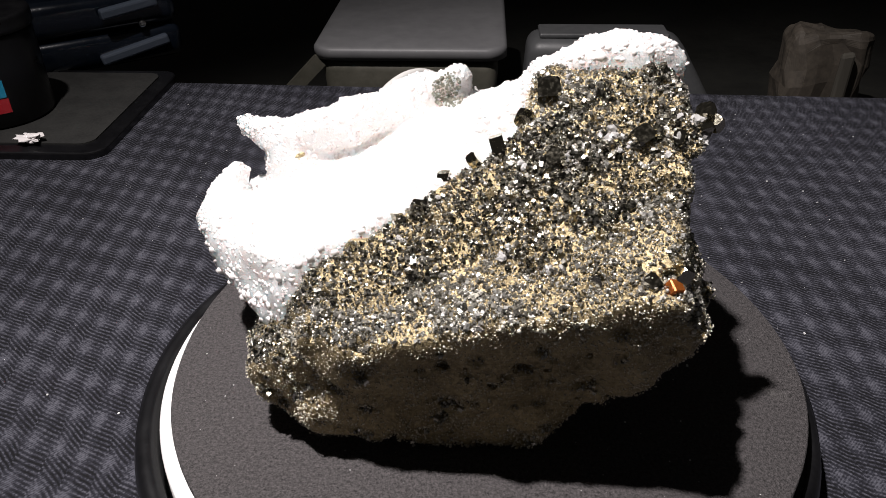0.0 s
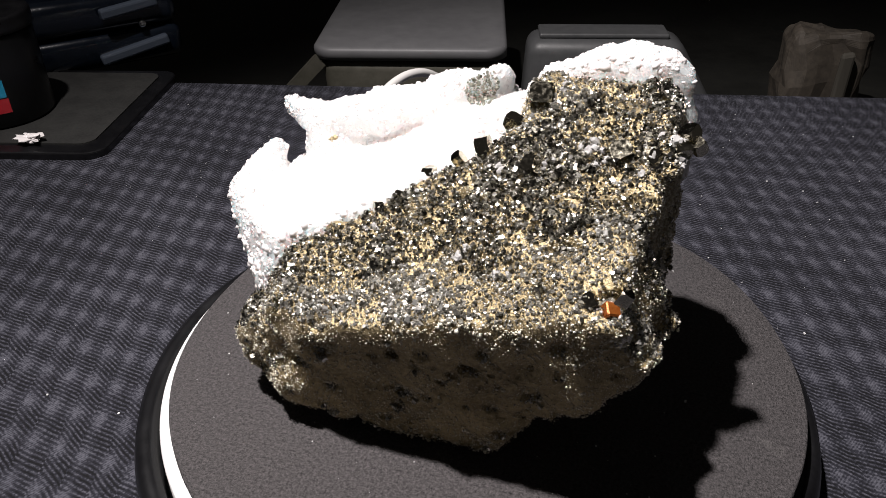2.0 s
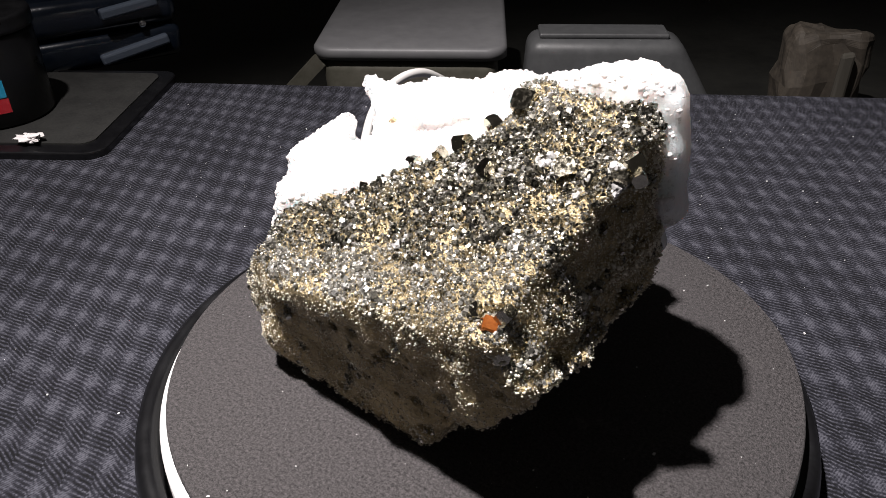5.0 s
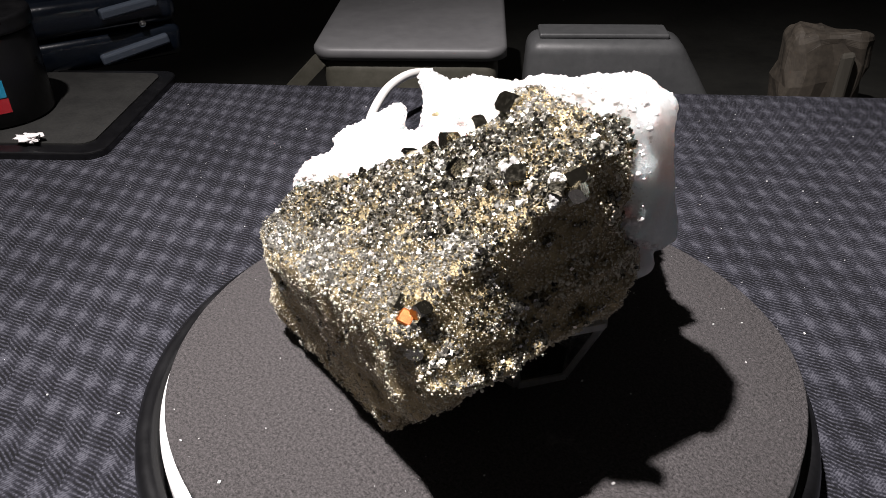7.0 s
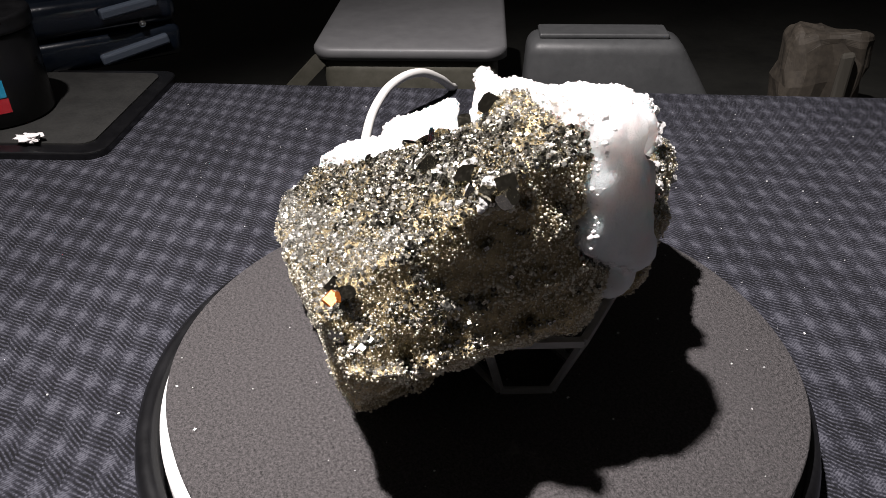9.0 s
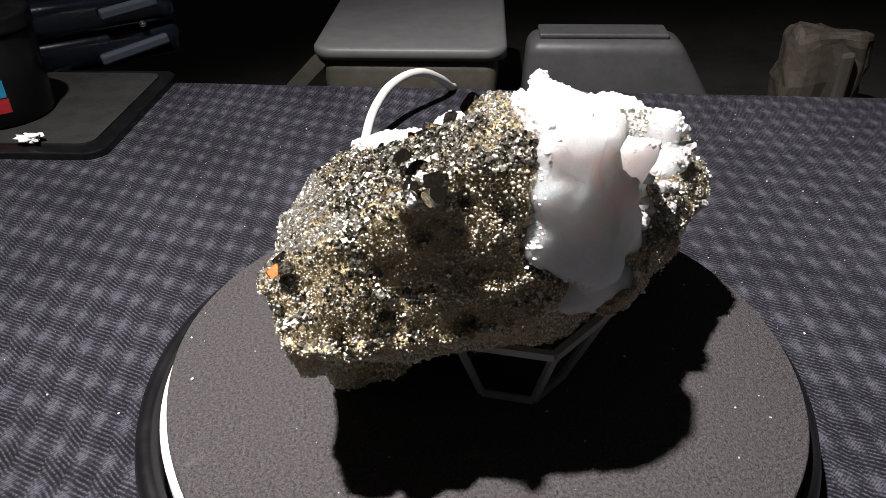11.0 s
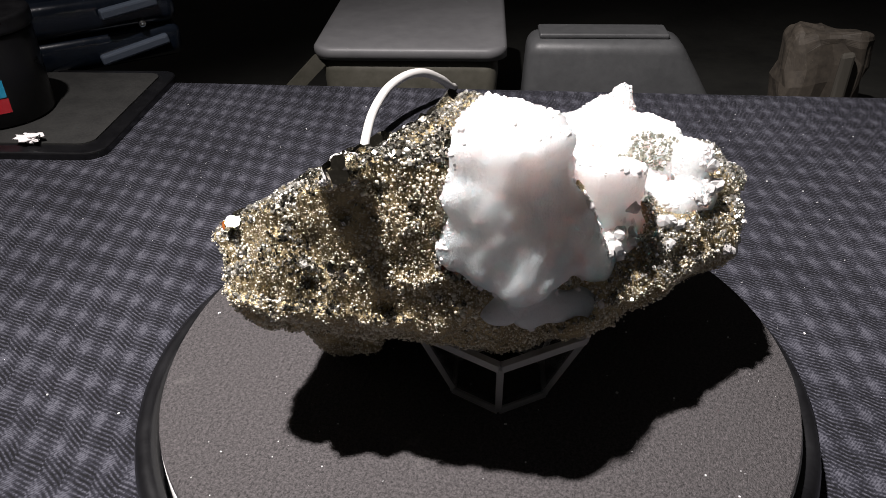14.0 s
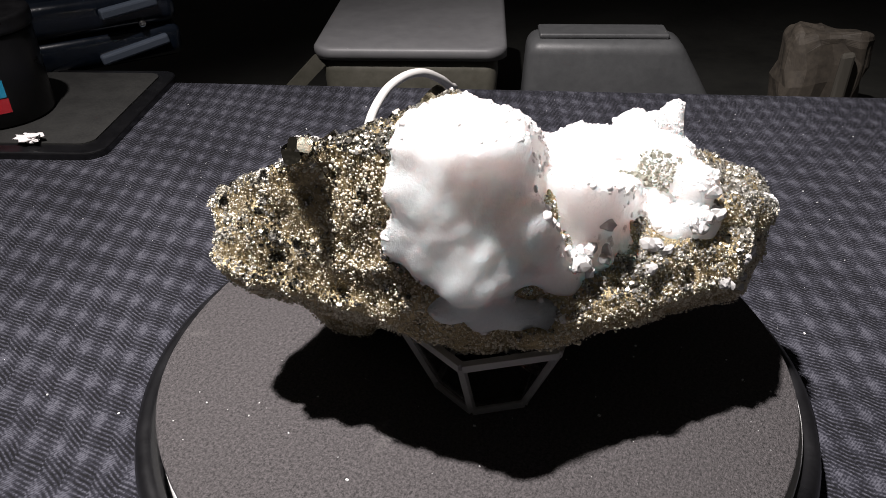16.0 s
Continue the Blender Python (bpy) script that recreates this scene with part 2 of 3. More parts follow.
def loop_cable():
    cu = bpy.data.curves.new("power_cable", "CURVE")
    cu.dimensions, cu.bevel_depth, cu.bevel_resolution, cu.use_fill_caps = "3D", 0.0032, 4, True
    sp = cu.splines.new("BEZIER")
    way = [(-0.010, 0.128, -0.031), (-0.060, 0.175, -0.031), (-0.0735, 0.210, -0.026), (-0.075, 0.235, -0.019), (-0.071, 0.265, -0.010), (-0.061, 0.290, -0.004), (-0.046, 0.312, -0.005), (-0.033, 0.331, -0.016), (-0.025, 0.348, -0.029), (-0.022, 0.3665, -0.040), (-0.021, 0.369, -0.10)]
    sp.bezier_points.add(len(way) - 1)
    for p, q in zip(sp.bezier_points, way):
        p.co, p.handle_left_type, p.handle_right_type = q, "AUTO", "AUTO"
    cu.materials.append(CABLE)
    tagged(new("power_cable", cu), "white power cable arching over the tablecloth", "cable")


def black_tray():
    tray = new("black_tray")
    tagged(tray, "black plastic tray with rounded corners and raised rim", "tray")
    bm = bmesh.new()
    bmesh.ops.create_cube(bm, size=1, matrix=Matrix.Translation((-0.389, 0.301, TABLE + 0.0026)) @ Matrix.Diagonal((0.275, 0.158, 0.005, 1)))
    bmesh.ops.bevel(bm, geom=[e for e in bm.edges if abs(e.verts[0].co.z - e.verts[1].co.z) > 0.003], offset=0.014, segments=8, profile=0.5, affect="EDGES")
    bmesh.ops.bevel(bm, geom=[e for e in bm.edges if min(v.co.z for v in e.verts) > TABLE + 0.004], offset=0.0012, segments=2, profile=0.5, affect="EDGES")
    part("tray_body", bm, BLACK, tray)
    bm = bmesh.new()
    bmesh.ops.create_cube(bm, size=1, matrix=Matrix.Translation((-0.389, 0.303, TABLE + 0.0056)) @ Matrix.Diagonal((0.251, 0.136, 0.0012, 1)))
    bmesh.ops.bevel(bm, geom=[e for e in bm.edges if abs(e.verts[0].co.z - e.verts[1].co.z) > 0.0005], offset=0.010, segments=8, profile=0.5, affect="EDGES")
    part("felt_liner", bm, FELT, tray, "dusty dark grey liner")


def black_canister():
    can = new("canister")
    can.location = (-0.354, 0.287, TABLE + 0.0064)
    tagged(can, "black plastic canister with a blue and red label", "canister")
    part("can_body", lathe([(0, 0), (0.036, 0), (0.0375, 0.002), (0.0375, 0.060), (0.036, 0.063), (0, 0.063)], 64), BLACK, can, smooth=True)
    lid = part("can_lid", lathe([(0, 0.0632), (0.0385, 0.0632), (0.0388, 0.065), (0.0388, 0.072), (0.0375, 0.0745), (0.034, 0.0735), (0, 0.073)], 64), BLACK, can, smooth=True)
    for name, z0, z1, a0, a1, mat in (("blue_label", 0.0225, 0.0345, -100, -46, BLUE), ("red_label", 0.0115, 0.0215, -100, -45, RED)):
        bm = bmesh.new()
        steps = 14
        ring = [[bm.verts.new((r * math.cos(radians(a0 + (a1 - a0) * k / steps)), r * math.sin(radians(a0 + (a1 - a0) * k / steps)), z)) for r, z in ((0.0374, z0), (0.0379, z0), (0.0379, z1), (0.0374, z1))] for k in range(steps + 1)]
        for p, q in zip(ring, ring[1:]):
            for k in range(4):
                bm.faces.new((p[k], q[k], q[(k + 1) % 4], p[(k + 1) % 4]))
        part(name, bm, mat, can, name.replace("_", " ") + " band")


def glossy_case():
    case = new("glossy_case")
    tagged(case, "glossy dark blue plastic case lying beside the canister", "case")
    case.matrix_basis = pose(-0.338, 0.425, TABLE + 0.0005, 0, 0, 34)
    for name, z0, z1 in (("case_base", 0.0, 0.030), ("case_lid", 0.0305, 0.060)):
        bm = block(-0.09, 0.065, -0.035, 0.055, z0, z1, 0.009, 4)
        for v in bm.verts:
            v.co += 0.0022 * noise.noise_vector(v.co * 28)
            v.co.z = max(v.co.z, 0)
        part(name, bm, NAVY, case, smooth=True)
    into_case = case.matrix_basis.inverted()
    # two slanting bars paint the highlights along the edges of the glossy case
    for a, b in (((-0.3215, 0.390, -0.0255), (-0.2726, 0.4205, -0.0145)), ((-0.3136, 0.390, 0.0130), (-0.2770, 0.4205, 0.0176))):
        bm = bmesh.new()
        bar(bm, Vector(a), Vector(b), 0.0085)
        bmesh.ops.bevel(bm, geom=bm.edges[:], offset=0.002, segments=2, profile=0.5, affect="EDGES")
        bm.transform(into_case)
        part("sheen_streak", bm, SHEEN, case, "blue-grey streak of painted sheen")
    # a small chrome ball added to give the bright glint on the case
    bm = bmesh.new()
    bmesh.ops.create_icosphere(bm, subdivisions=3, radius=0.0035, matrix=Matrix.Translation((-0.2895, 0.4125, 0.0)))
    bm.transform(into_case)
    part("glint_ball", bm, CHROME, case, "small chrome ball added as a glint", True)


def cellophane():
    bm = bmesh.new()
    bmesh.ops.create_icosphere(bm, subdivisions=3, radius=1)
    for v in bm.verts:
        v.co *= 0.75 + 0.9 * noise.noise(v.co * 1.8) + 0.35 * noise.noise(v.co * 5)
    low = min(v.co.z for v in bm.verts)
    bm.transform(Matrix.Translation((-0.304, 0.236, TABLE + 0.0063)) @ Matrix.Diagonal((0.011, 0.006, 0.003, 1)) @ Matrix.Translation((0, 0, -low)))
    # opaque white on the clear film paints its blown-out sparkles
    tagged(part("cellophane_scrap", bm, BEAD), "crumpled scrap of cellophane on the tray, its glints painted white", "cellophane")


cellophane()
lidded_box()
grey_bin()
wrapped_parcel()
loop_cable()
black_tray()
black_canister()
glossy_case()


# ---- turntable ----
turntable = new("turntable")
turntable.location.x = -0.0013
tagged(turntable, "glossy black round base of a motorised turntable", "turntable")
part("base_ring", lathe([(0.112, TABLE + 0.001), (0.124, TABLE + 0.001), (0.1275, TABLE + 0.004), (0.1275, -0.016), (0.1262, -0.012), (0.1235, -0.0105), (0.1204, -0.0112), (0.1194, -0.0130), (0.1191, -0.022), (0.112, -0.022), (0.112, TABLE + 0.001)]), BLACK, turntable, smooth=True)
part("base_plate", lathe([(0, TABLE), (0.112, TABLE), (0.112, -0.022), (0, -0.022)]), BLACK, turntable, smooth=False)
platter = new("turntable_platter")
tagged(platter, "round white platter with a dark grey foam pad on top", "turntable platter")
part("white_disc", lathe([(0, -0.0218), (0.1182, -0.0218), (0.1186, -0.0210), (0.1186, -0.0082), (0.1180, -0.0072), (0.1140, -0.0070), (0.1104, -0.0068), (0.1104, -0.0036), (0.1100, -0.0032), (0, -0.0032)]), PLATTER, platter, "white plastic disc", smooth=True)
def pad_edge(bm):
    """A sheet cut by hand: a little off centre and not quite round."""
    for v in bm.verts:
        r, a = math.hypot(v.co.x, v.co.y), math.atan2(v.co.y, v.co.x)
        if r > 0.05:
            k = (116.2 + 2.6 * math.cos(a - 0.2) - 0.9 * math.sin(4 * a + 1) + 0.3 * math.sin(7 * a + 2)) / 115.6
            v.co.x, v.co.y = v.co.x * k, v.co.y * k
    return bm


part("foam_pad", pad_edge(lathe([(0, -0.0031), (0.1150, -0.0031), (0.1156, -0.0025), (0.1156, -0.0007), (0.1150, 0), (0, 0)])), FOAM, platter, "dark grey foam sheet with scuffs and dust", smooth=True)


# ---- mineral specimen ----
class Field:
    """A solid on a grid of points, cut and joined by its signed distance; lengths in millimetres."""
    def __init__(self, low, high, step):
        self.low, self.step = np.array(low, float), step
        n = np.ceil((np.array(high) - low) / step).astype(int) + 1
        self.x, self.y, self.z = (a.astype(np.float32) for a in np.meshgrid(*(low[i] + step * np.arange(n[i]) for i in range(3)), indexing="ij"))

    def half(self, n, p):
        n = np.array(n, float) / np.linalg.norm(n)
        return (n[0] * (self.x - p[0]) + n[1] * (self.y - p[1]) + n[2] * (self.z - p[2])).astype(np.float32)

    def cut(self, planes, soft=2.0):
        d = None
        for n, p in planes:
            h = self.half(n, p)
            d = h if d is None else smooth_max(d, h, soft)
        return d

    def limb(self, a, b, ra, rb):
        a, b = np.array(a, float), np.array(b, float)
        v = b - a
        s = np.clip(((self.x - a[0]) * v[0] + (self.y - a[1]) * v[1] + (self.z - a[2]) * v[2]) / max(v @ v, 1e-9), 0, 1)
        return (np.sqrt((self.x - a[0] - s * v[0]) ** 2 + (self.y - a[1] - s * v[1]) ** 2 + (self.z - a[2] - s * v[2]) ** 2) - ra - (rb - ra) * s).astype(np.float32)

    def rough(self, size, seed):
        """Smooth random relief between -1 and 1, with lumps of that size."""
        g = np.random.default_rng(seed).uniform(-1, 1, (32, 32, 32)).astype(np.float32)
        i, f = [], []
        for a in (self.x, self.y, self.z):
            q = a / size + 640
            k = np.floor(q)
            t = q - k
            i.append(k.astype(np.int32) % 32)
            f.append(t * t * (3 - 2 * t))
        out = 0
        for dx in (0, 1):
            for dy in (0, 1):
                for dz in (0, 1):
                    w = (f[0] if dx else 1 - f[0]) * (f[1] if dy else 1 - f[1]) * (f[2] if dz else 1 - f[2])
                    out = out + w * g[(i[0] + dx) % 32, (i[1] + dy) % 32, (i[2] + dz) % 32]
        return out

    def read(self, d, points):
        k = np.round((points - self.low) / self.step).astype(int)
        return d[tuple(np.clip(k, 0, np.array(d.shape) - 1).T)]

    def skin(self, d):
        """The surface of d < 0: points in millimetres, outward normals, quads."""
        inside = d < 0
        n = np.array(d.shape)
        c = [inside[i:n[0] - 1 + i, j:n[1] - 1 + j, k:n[2] - 1 + k] for i in (0, 1) for j in (0, 1) for k in (0, 1)]
        count = sum(a.astype(np.int8) for a in c)
        cell = np.argwhere((count > 0) & (count < 8))
        number = np.full(n - 1, -1, np.int64)
        number[tuple(cell.T)] = np.arange(len(cell))
        total, hits = np.zeros((len(cell), 3)), np.zeros(len(cell))
        corners = [np.array(q) for q in np.ndindex(2, 2, 2)]
        for a in corners:
            for axis in range(3):
                if a[axis] == 0:
                    b = a.copy()
                    b[axis] = 1
                    da, db = d[tuple((cell + a).T)], d[tuple((cell + b).T)]
                    cross = (da < 0) != (db < 0)
                    s = np.where(cross, da / np.where(cross, da - db, 1), 0)
                    total += np.where(cross[:, None], a + s[:, None] * (b - a), 0)
                    hits += cross
        points = self.low + self.step * (cell + total / hits[:, None])
        normals = np.stack([a[tuple(cell.T)] for a in np.gradient(d)], 1)
        normals /= np.linalg.norm(normals, axis=1)[:, None] + 1e-9
        quads = []
        for axis in range(3):
            e, f = [slice(None)] * 3, [slice(None)] * 3
            e[axis], f[axis] = slice(0, -1), slice(1, None)
            p, q = inside[tuple(e)], inside[tuple(f)]
            u, v = [k for k in range(3) if k != axis]
            at = np.argwhere(p != q)
            at = at[(at[:, u] > 0) & (at[:, v] > 0) & (at[:, u] < n[u] - 1) & (at[:, v] < n[v] - 1)]
            ids = []
            for du, dv in ((1, 1), (0, 1), (0, 0), (1, 0)):
                w = at.copy()
                w[:, u] -= du
                w[:, v] -= dv
                ids.append(number[tuple(w.T)])
            quad = np.stack(ids, 1)
            flip = p[tuple(at.T)] ^ (axis == 1)
            quad[flip] = quad[flip][:, ::-1]
            quads.append(quad[:, ::-1])
        return points, normals, np.concatenate(quads)


def smooth_max(a, b, k):
    h = np.clip(0.5 + 0.5 * (a - b) / k, 0, 1)
    return b + (a - b) * h + k * h * (1 - h)


def smooth_min(a, b, k):
    return -smooth_max(-a, -b, k)


def joined(*solids, soft=2.0):
    d = solids[0]
    for s in solids[1:]:
        d = smooth_min(d, s, soft)
    return d


rock = Field((-116, -82, -4), (78, 106, 128), 1.2)
# the pyrite block: sloping top, leaning front, flat right side, hollow underside
slope_top = ((-0.24, -0.50, 0.83), (17, -36, 84))
level_top = ((-0.05, -0.15, 1), (40, 0, 107.5))
front = ((0.0, -0.97, -0.22), (0, -59.5, 28))
brow = ((-0.25, -0.75, 0.6), (0, -66, 61))
right = ((0.91, -0.20, 0.33), (61.5, -36, 73.5))
right_corner = ((0.6, -0.75, -0.3), (62.5, -64.5, 60))
behind_wall = ((0.48, 0.8, 0.32), (54.5, 14, 91))
left_low = ((-0.8, -0.35, 0.5), (-73, -45, 23))
left_corner = ((-0.45, -0.89, 0), (-50, -57.5, 30))
left_top = ((-0.68, 0.2, 0.7), (-66, -32, 49))
under_right = ((0.74, 0.03, -0.67), (44, -35, 34))
outer = ((1, 0, 0), (63, 0, 0))
back_right = ((0.75, 0.6, -0.25), (54, 14, 60))
left_end = ((-0.92, -0.39, -0.03), (-80, -28, 36))
basin_floor = ((-0.37, 0.05, 0.93), (-30, 0, 66))
main = rock.cut([slope_top, level_top, front, brow, right, outer, right_corner, under_right, back_right, behind_wall, left_low, left_end, left_corner, left_top, basin_floor, ((0, 1, 0), (0, 50, 0)), ((0, 0, -1), (0, 0, 33))], 3)
crest = rock.cut([slope_top, level_top, brow, front, left_end, left_corner, left_low, ((-0.573, 0.5, 0.69), (-11, -24, 83)), right, outer, under_right, right_corner, behind_wall, ((0.2, 1, 0), (45, 7, 0)), back_right, ((0, 0, -1), (0, 0, 45))], 2.5)
tower = rock.cut([slope_top, level_top, right, outer, ((-0.9, 0.2, 0.35), (17.5, -5, 105)), behind_wall, ((0.1, 1, 0), (40, 8, 0)), ((0, 0, -1), (0, 0, 80)), ((0, -1, 0), (0, -40, 0))], 2)
shoulder = rock.cut([slope_top, level_top, ((1, -0.04, 0.13), (61.5, -15, 86)), ((0.8, -0.6, 0.05), (61, -35, 85)), behind_wall, ((0.5, 0, -0.86), (60, -20, 68)), ((-1, 0, 0), (34, 0, 0)), ((0, -1, 0), (0, -47, 0)), ((0.1, 1, 0), (50, 7, 0))], 2.5)
nub = joined(rock.limb((56, -26, 100), (62, -25, 103), 4.5, 3.2), rock.limb((60, -31, 98), (62, -27, 101), 3, 3))
foot = rock.cut([slope_top, front, under_right, right_corner, left_low, ((0, 0, -1), (0, 0, 0.2)), ((0, 0.85, -0.5), (0, -24, 30)), ((-0.2, 0, -1), (-6, -58, 0.4)), left_end, left_corner, left_top, brow, ((0, 0, 1), (0, 0, 60))], 2.5)
fill = joined(rock.limb((36, 35, 48), (18, 55, 52), 8, 9), rock.limb((30, 40, 56), (16, 54, 58), 6, 6))
ledge = joined(rock.limb((56, -60, 61), (58, -24, 59), 5, 4), rock.limb((57, -16, 62), (55, -2, 68), 4, 3))
back = rock.cut([((0.72, 0.68, 0.42), (21, 54, 66)), ((0.55, 0.5, -0.67), (22, 58, 49)), ((0, 1, 0.1), (0, 88, 40)), ((-1, 0, 0), (-72, 0, 0)), ((0, 0, -1), (0, 0, 30)), ((-0.1, 0.1, 0.97), (-10, 70, 68)), ((0.6, 0.58, 0.55), (15, 62, 64)), ((0.3, -1, 0), (0, 52, 0))], 4)
knobs = joined(rock.limb((-32, 78, 62), (-22, 76, 66), 8, 7), rock.limb((14, 58, 58), (2, 66, 62), 6, 6), rock.limb((-50, 84, 54), (-38, 82, 58), 6, 7))
# the calcite crust: a basin behind the crest, a ridge with a horn, and a cap with a wall
basin = rock.cut([((-0.37, 0.05, 0.93), (-30, 0, 73.5)), ((0.3, -0.95, 0.1), (-14, -27, 70)), ((-0.75, -0.65, 0.1), (-84, -15, 45)), ((-1, 0, 0), (-96, 0, 0)), ((0, 1, 0), (0, 52, 0)), ((0, 0, -1), (0, 0, 35)), ((1, -0.2, 0), (22, 10, 0)), ((0.72, 0.68, -0.3), (18, 44, 60)), ((-0.4, -0.3, -0.85), (-84, -20, 33))], 4)
ridge = rock.limb((-92, 45, 71), (-78, 43, 66), 3.6, 7)
for a, b, ra, rb in (((-78, 43, 66), (-52, 38, 74), 7, 8), ((-48, 40, 75), (-28, 51, 78.5), 8, 8), ((-28, 51, 78.5), (-10, 67, 81), 8, 6), ((-70, 45, 54), (-22, 52, 60), 15, 15), ((-18, 56, 64), (4, 48, 60), 11, 10),
                     ((-95, 7, 50), (-81, -8, 43), 6, 5), ((-97, 26, 50), (-92, 30, 58), 6, 4), ((-97, 12, 48), (-96, 28, 48), 7, 7), ((-2, 63, 68), (-8, 71, 70), 6, 6), ((6, 46, 64), (20, 41, 64), 8, 7), ((20, 46, 66), (34, 37, 64), 6, 5), ((3, 8, 86), (8, 6, 90), 8, 7), ((-53, 88, 56), (-50, 84, 52), 4, 5), ((40, 31, 84), (31, 40, 62), 6, 6)):
    ridge = smooth_min(ridge, rock.limb(a, b, ra, rb), 3)
wall = rock.cut([((0.46, 0.88, 0.24), (50.5, 32, 78)), ((0.64, 0.76, 0.27), (57, 25, 88)), ((0.9, 0.42, 0.1), (57.5, 26, 112)), ((0.9, 0, 0.35), (64, 8, 106)), ((1, 0, 0), (64.5, 0, 0)), ((0.2, -0.5, -0.85), (60, 8, 73)), ((-0.2, 1, 0.2), (30, 32, 89)), ((0, 0, 1), (40, 18, 116.5)), ((-0.42, 0.15, 0.9), (36, 22, 114)), ((-0.9, 0.1, 0.4), (16, 10, 107)), ((0, -1, 0.1), (0, 3.5, 110)), ((0.3, 0.5, -0.8), (52, 25, 64))], 4)
# a rim along the cap and swellings on the face
brim = joined(rock.limb((59, 7, 109), (52, 22, 109), 3, 3), rock.limb((52, 22, 109), (40, 29, 106), 3, 3), rock.limb((61, 4, 98), (58, 10, 95), 4, 5), rock.limb((60.5, 4, 83), (55, 15, 77), 5, 6))
wall = smooth_min(wall, brim, 4)
tail = joined(rock.limb((54, 15, 62), (36, 37, 53), 5, 5), rock.limb((49, 22, 57), (31, 43, 51), 4.5, 4))
lumps = 1.5 * rock.rough(12, 5) + 0.8 * rock.rough(5, 6) + 0.35 * rock.rough(2.6, 7)
white = joined(basin + lumps, ridge + lumps, wall + 0.6 * lumps + 0.8 * rock.rough(17, 31) + 0.7 * rock.rough(5.5, 32) + 0.6 * rock.rough(3.0, 33), tail + 1.1 * lumps + 0.7 * rock.rough(4, 34), soft=3)

# the pyrite, with its crack, pits and rough skin
pyrite = joined(main, crest, tower, shoulder, nub, foot, ledge, fill, back, knobs)
crack = np.maximum(np.abs(rock.z - 70.5 + 0.27 * (rock.y - 62) + 1.5 * rock.rough(7, 9)) - 1.3, -rock.half((0.72, 0.68, 0), (2, 60, 60)))
flank = np.clip((rock.x - 44) / 8, 0, 1)
pyrite = pyrite + flank * (1.1 * rock.rough(9, 41) + 1.6 * np.abs(rock.rough(13, 42)))
pyrite = pyrite + 1.8 * rock.rough(24, 30) + 1.5 * rock.rough(15, 1) + 1.2 * rock.rough(6.5, 2) + 0.6 * rock.rough(2.8, 3)
pits = rock.rough(5.5, 8) * 0.6 + rock.rough(3.2, 18) * 0.4
pyrite = pyrite + 13.0 * np.maximum(pits - 0.36, 0)
# the broken front is riddled with small holes
front_zone = np.clip((-46 - rock.y) / 4, 0, 1) * np.clip((58 - rock.z) / 6, 0, 1)
holes = 0.6 * rock.rough(4.4, 51) + 0.5 * rock.rough(2.6, 52) + 0.25 * rock.rough(14, 53)
pyrite = pyrite + 11.0 * front_zone * np.maximum(holes - 0.36, 0)
pyrite = smooth_max(pyrite, -crack, 0.8)
pyrite = smooth_max(pyrite, 0.5 - wall, 1.0)
pyrite = np.maximum(pyrite, 0.3 - rock.z)

specimen = new("mineral_specimen")
tagged(specimen, "brassy pyrite rock with a crust of white calcite", "mineral specimen")
pv, pn, pq = rock.skin(pyrite)
cv, cn, cq = rock.skin(white)
mesh_object("pyrite_matrix", pv / 1000, pq, PYRITE_ROCK, specimen, False, "brown-gold glittering pyrite matrix")
mesh_object("calcite_crust", cv / 1000, cq, CALCITE, specimen, True, "white calcite crust")

rng = np.random.default_rng(4)


def turns(n):
    """n random rotations."""
    q = rng.normal(size=(n, 4))
    q /= np.linalg.norm(q, axis=1)[:, None]
    w, x, y, z = q.T
    return np.stack([np.stack([1 - 2 * (y * y + z * z), 2 * (x * y - w * z), 2 * (x * z + w * y)], 1),
                     np.stack([2 * (x * y + w * z), 1 - 2 * (x * x + z * z), 2 * (y * z - w * x)], 1),
                     np.stack([2 * (x * z - w * y), 2 * (y * z + w * x), 1 - 2 * (x * x + y * y)], 1)], 1)


def strewn(name, at, size, verts, faces, mat, label, smooth):
    """One mesh of many small turned copies of a shape."""
    n, k = len(at), len(verts)
    stretch = rng.uniform(0.75, 1.25, (n, 1, 3))
    v = np.einsum("nij,nkj->nki", turns(n), verts[None] * stretch) * size[:, None, None] + at[:, None]
    f = (faces[None] + (np.arange(n) * k)[:, None, None]).reshape(-1, faces.shape[1])
    return tagged(mesh_object(name, v.reshape(-1, 3) / 1000, f, mat, specimen, smooth, label), kind="stuff")


CUBE_V = np.array([(x, y, z) for x in (-1, 1) for y in (-1, 1) for z in (-1, 1)], float)
CUBE_F = np.array([(0, 1, 3, 2), (4, 6, 7, 5), (0, 4, 5, 1), (2, 3, 7, 6), (0, 2, 6, 4), (1, 5, 7, 3)])
ball = bmesh.new()
bmesh.ops.create_icosphere(ball, subdivisions=1, radius=1)
BALL_V, BALL_F = np.array([v.co[:] for v in ball.verts]), np.array([[v.index for v in f.verts] for f in ball.faces])
ball.free()

bare = np.where(rock.read(white, pv) > 0.3)[0]
shade, blot = rock.rough(9, 21), rock.rough(16, 22)


def on_front(k):
    return (pn[k] @ np.array((0, -0.97, -0.22)) > 0.75) & (pv[k, 2] < 55)


many = np.repeat(bare, np.where(on_front(bare), 3, np.where(pn[bare, 2] > -0.25, 4, 2)) + (rng.random(len(bare)) < 0.3))
at = pv[many] + rng.uniform(-0.75, 0.75, (len(many), 3))
patch = rock.read(shade, at)
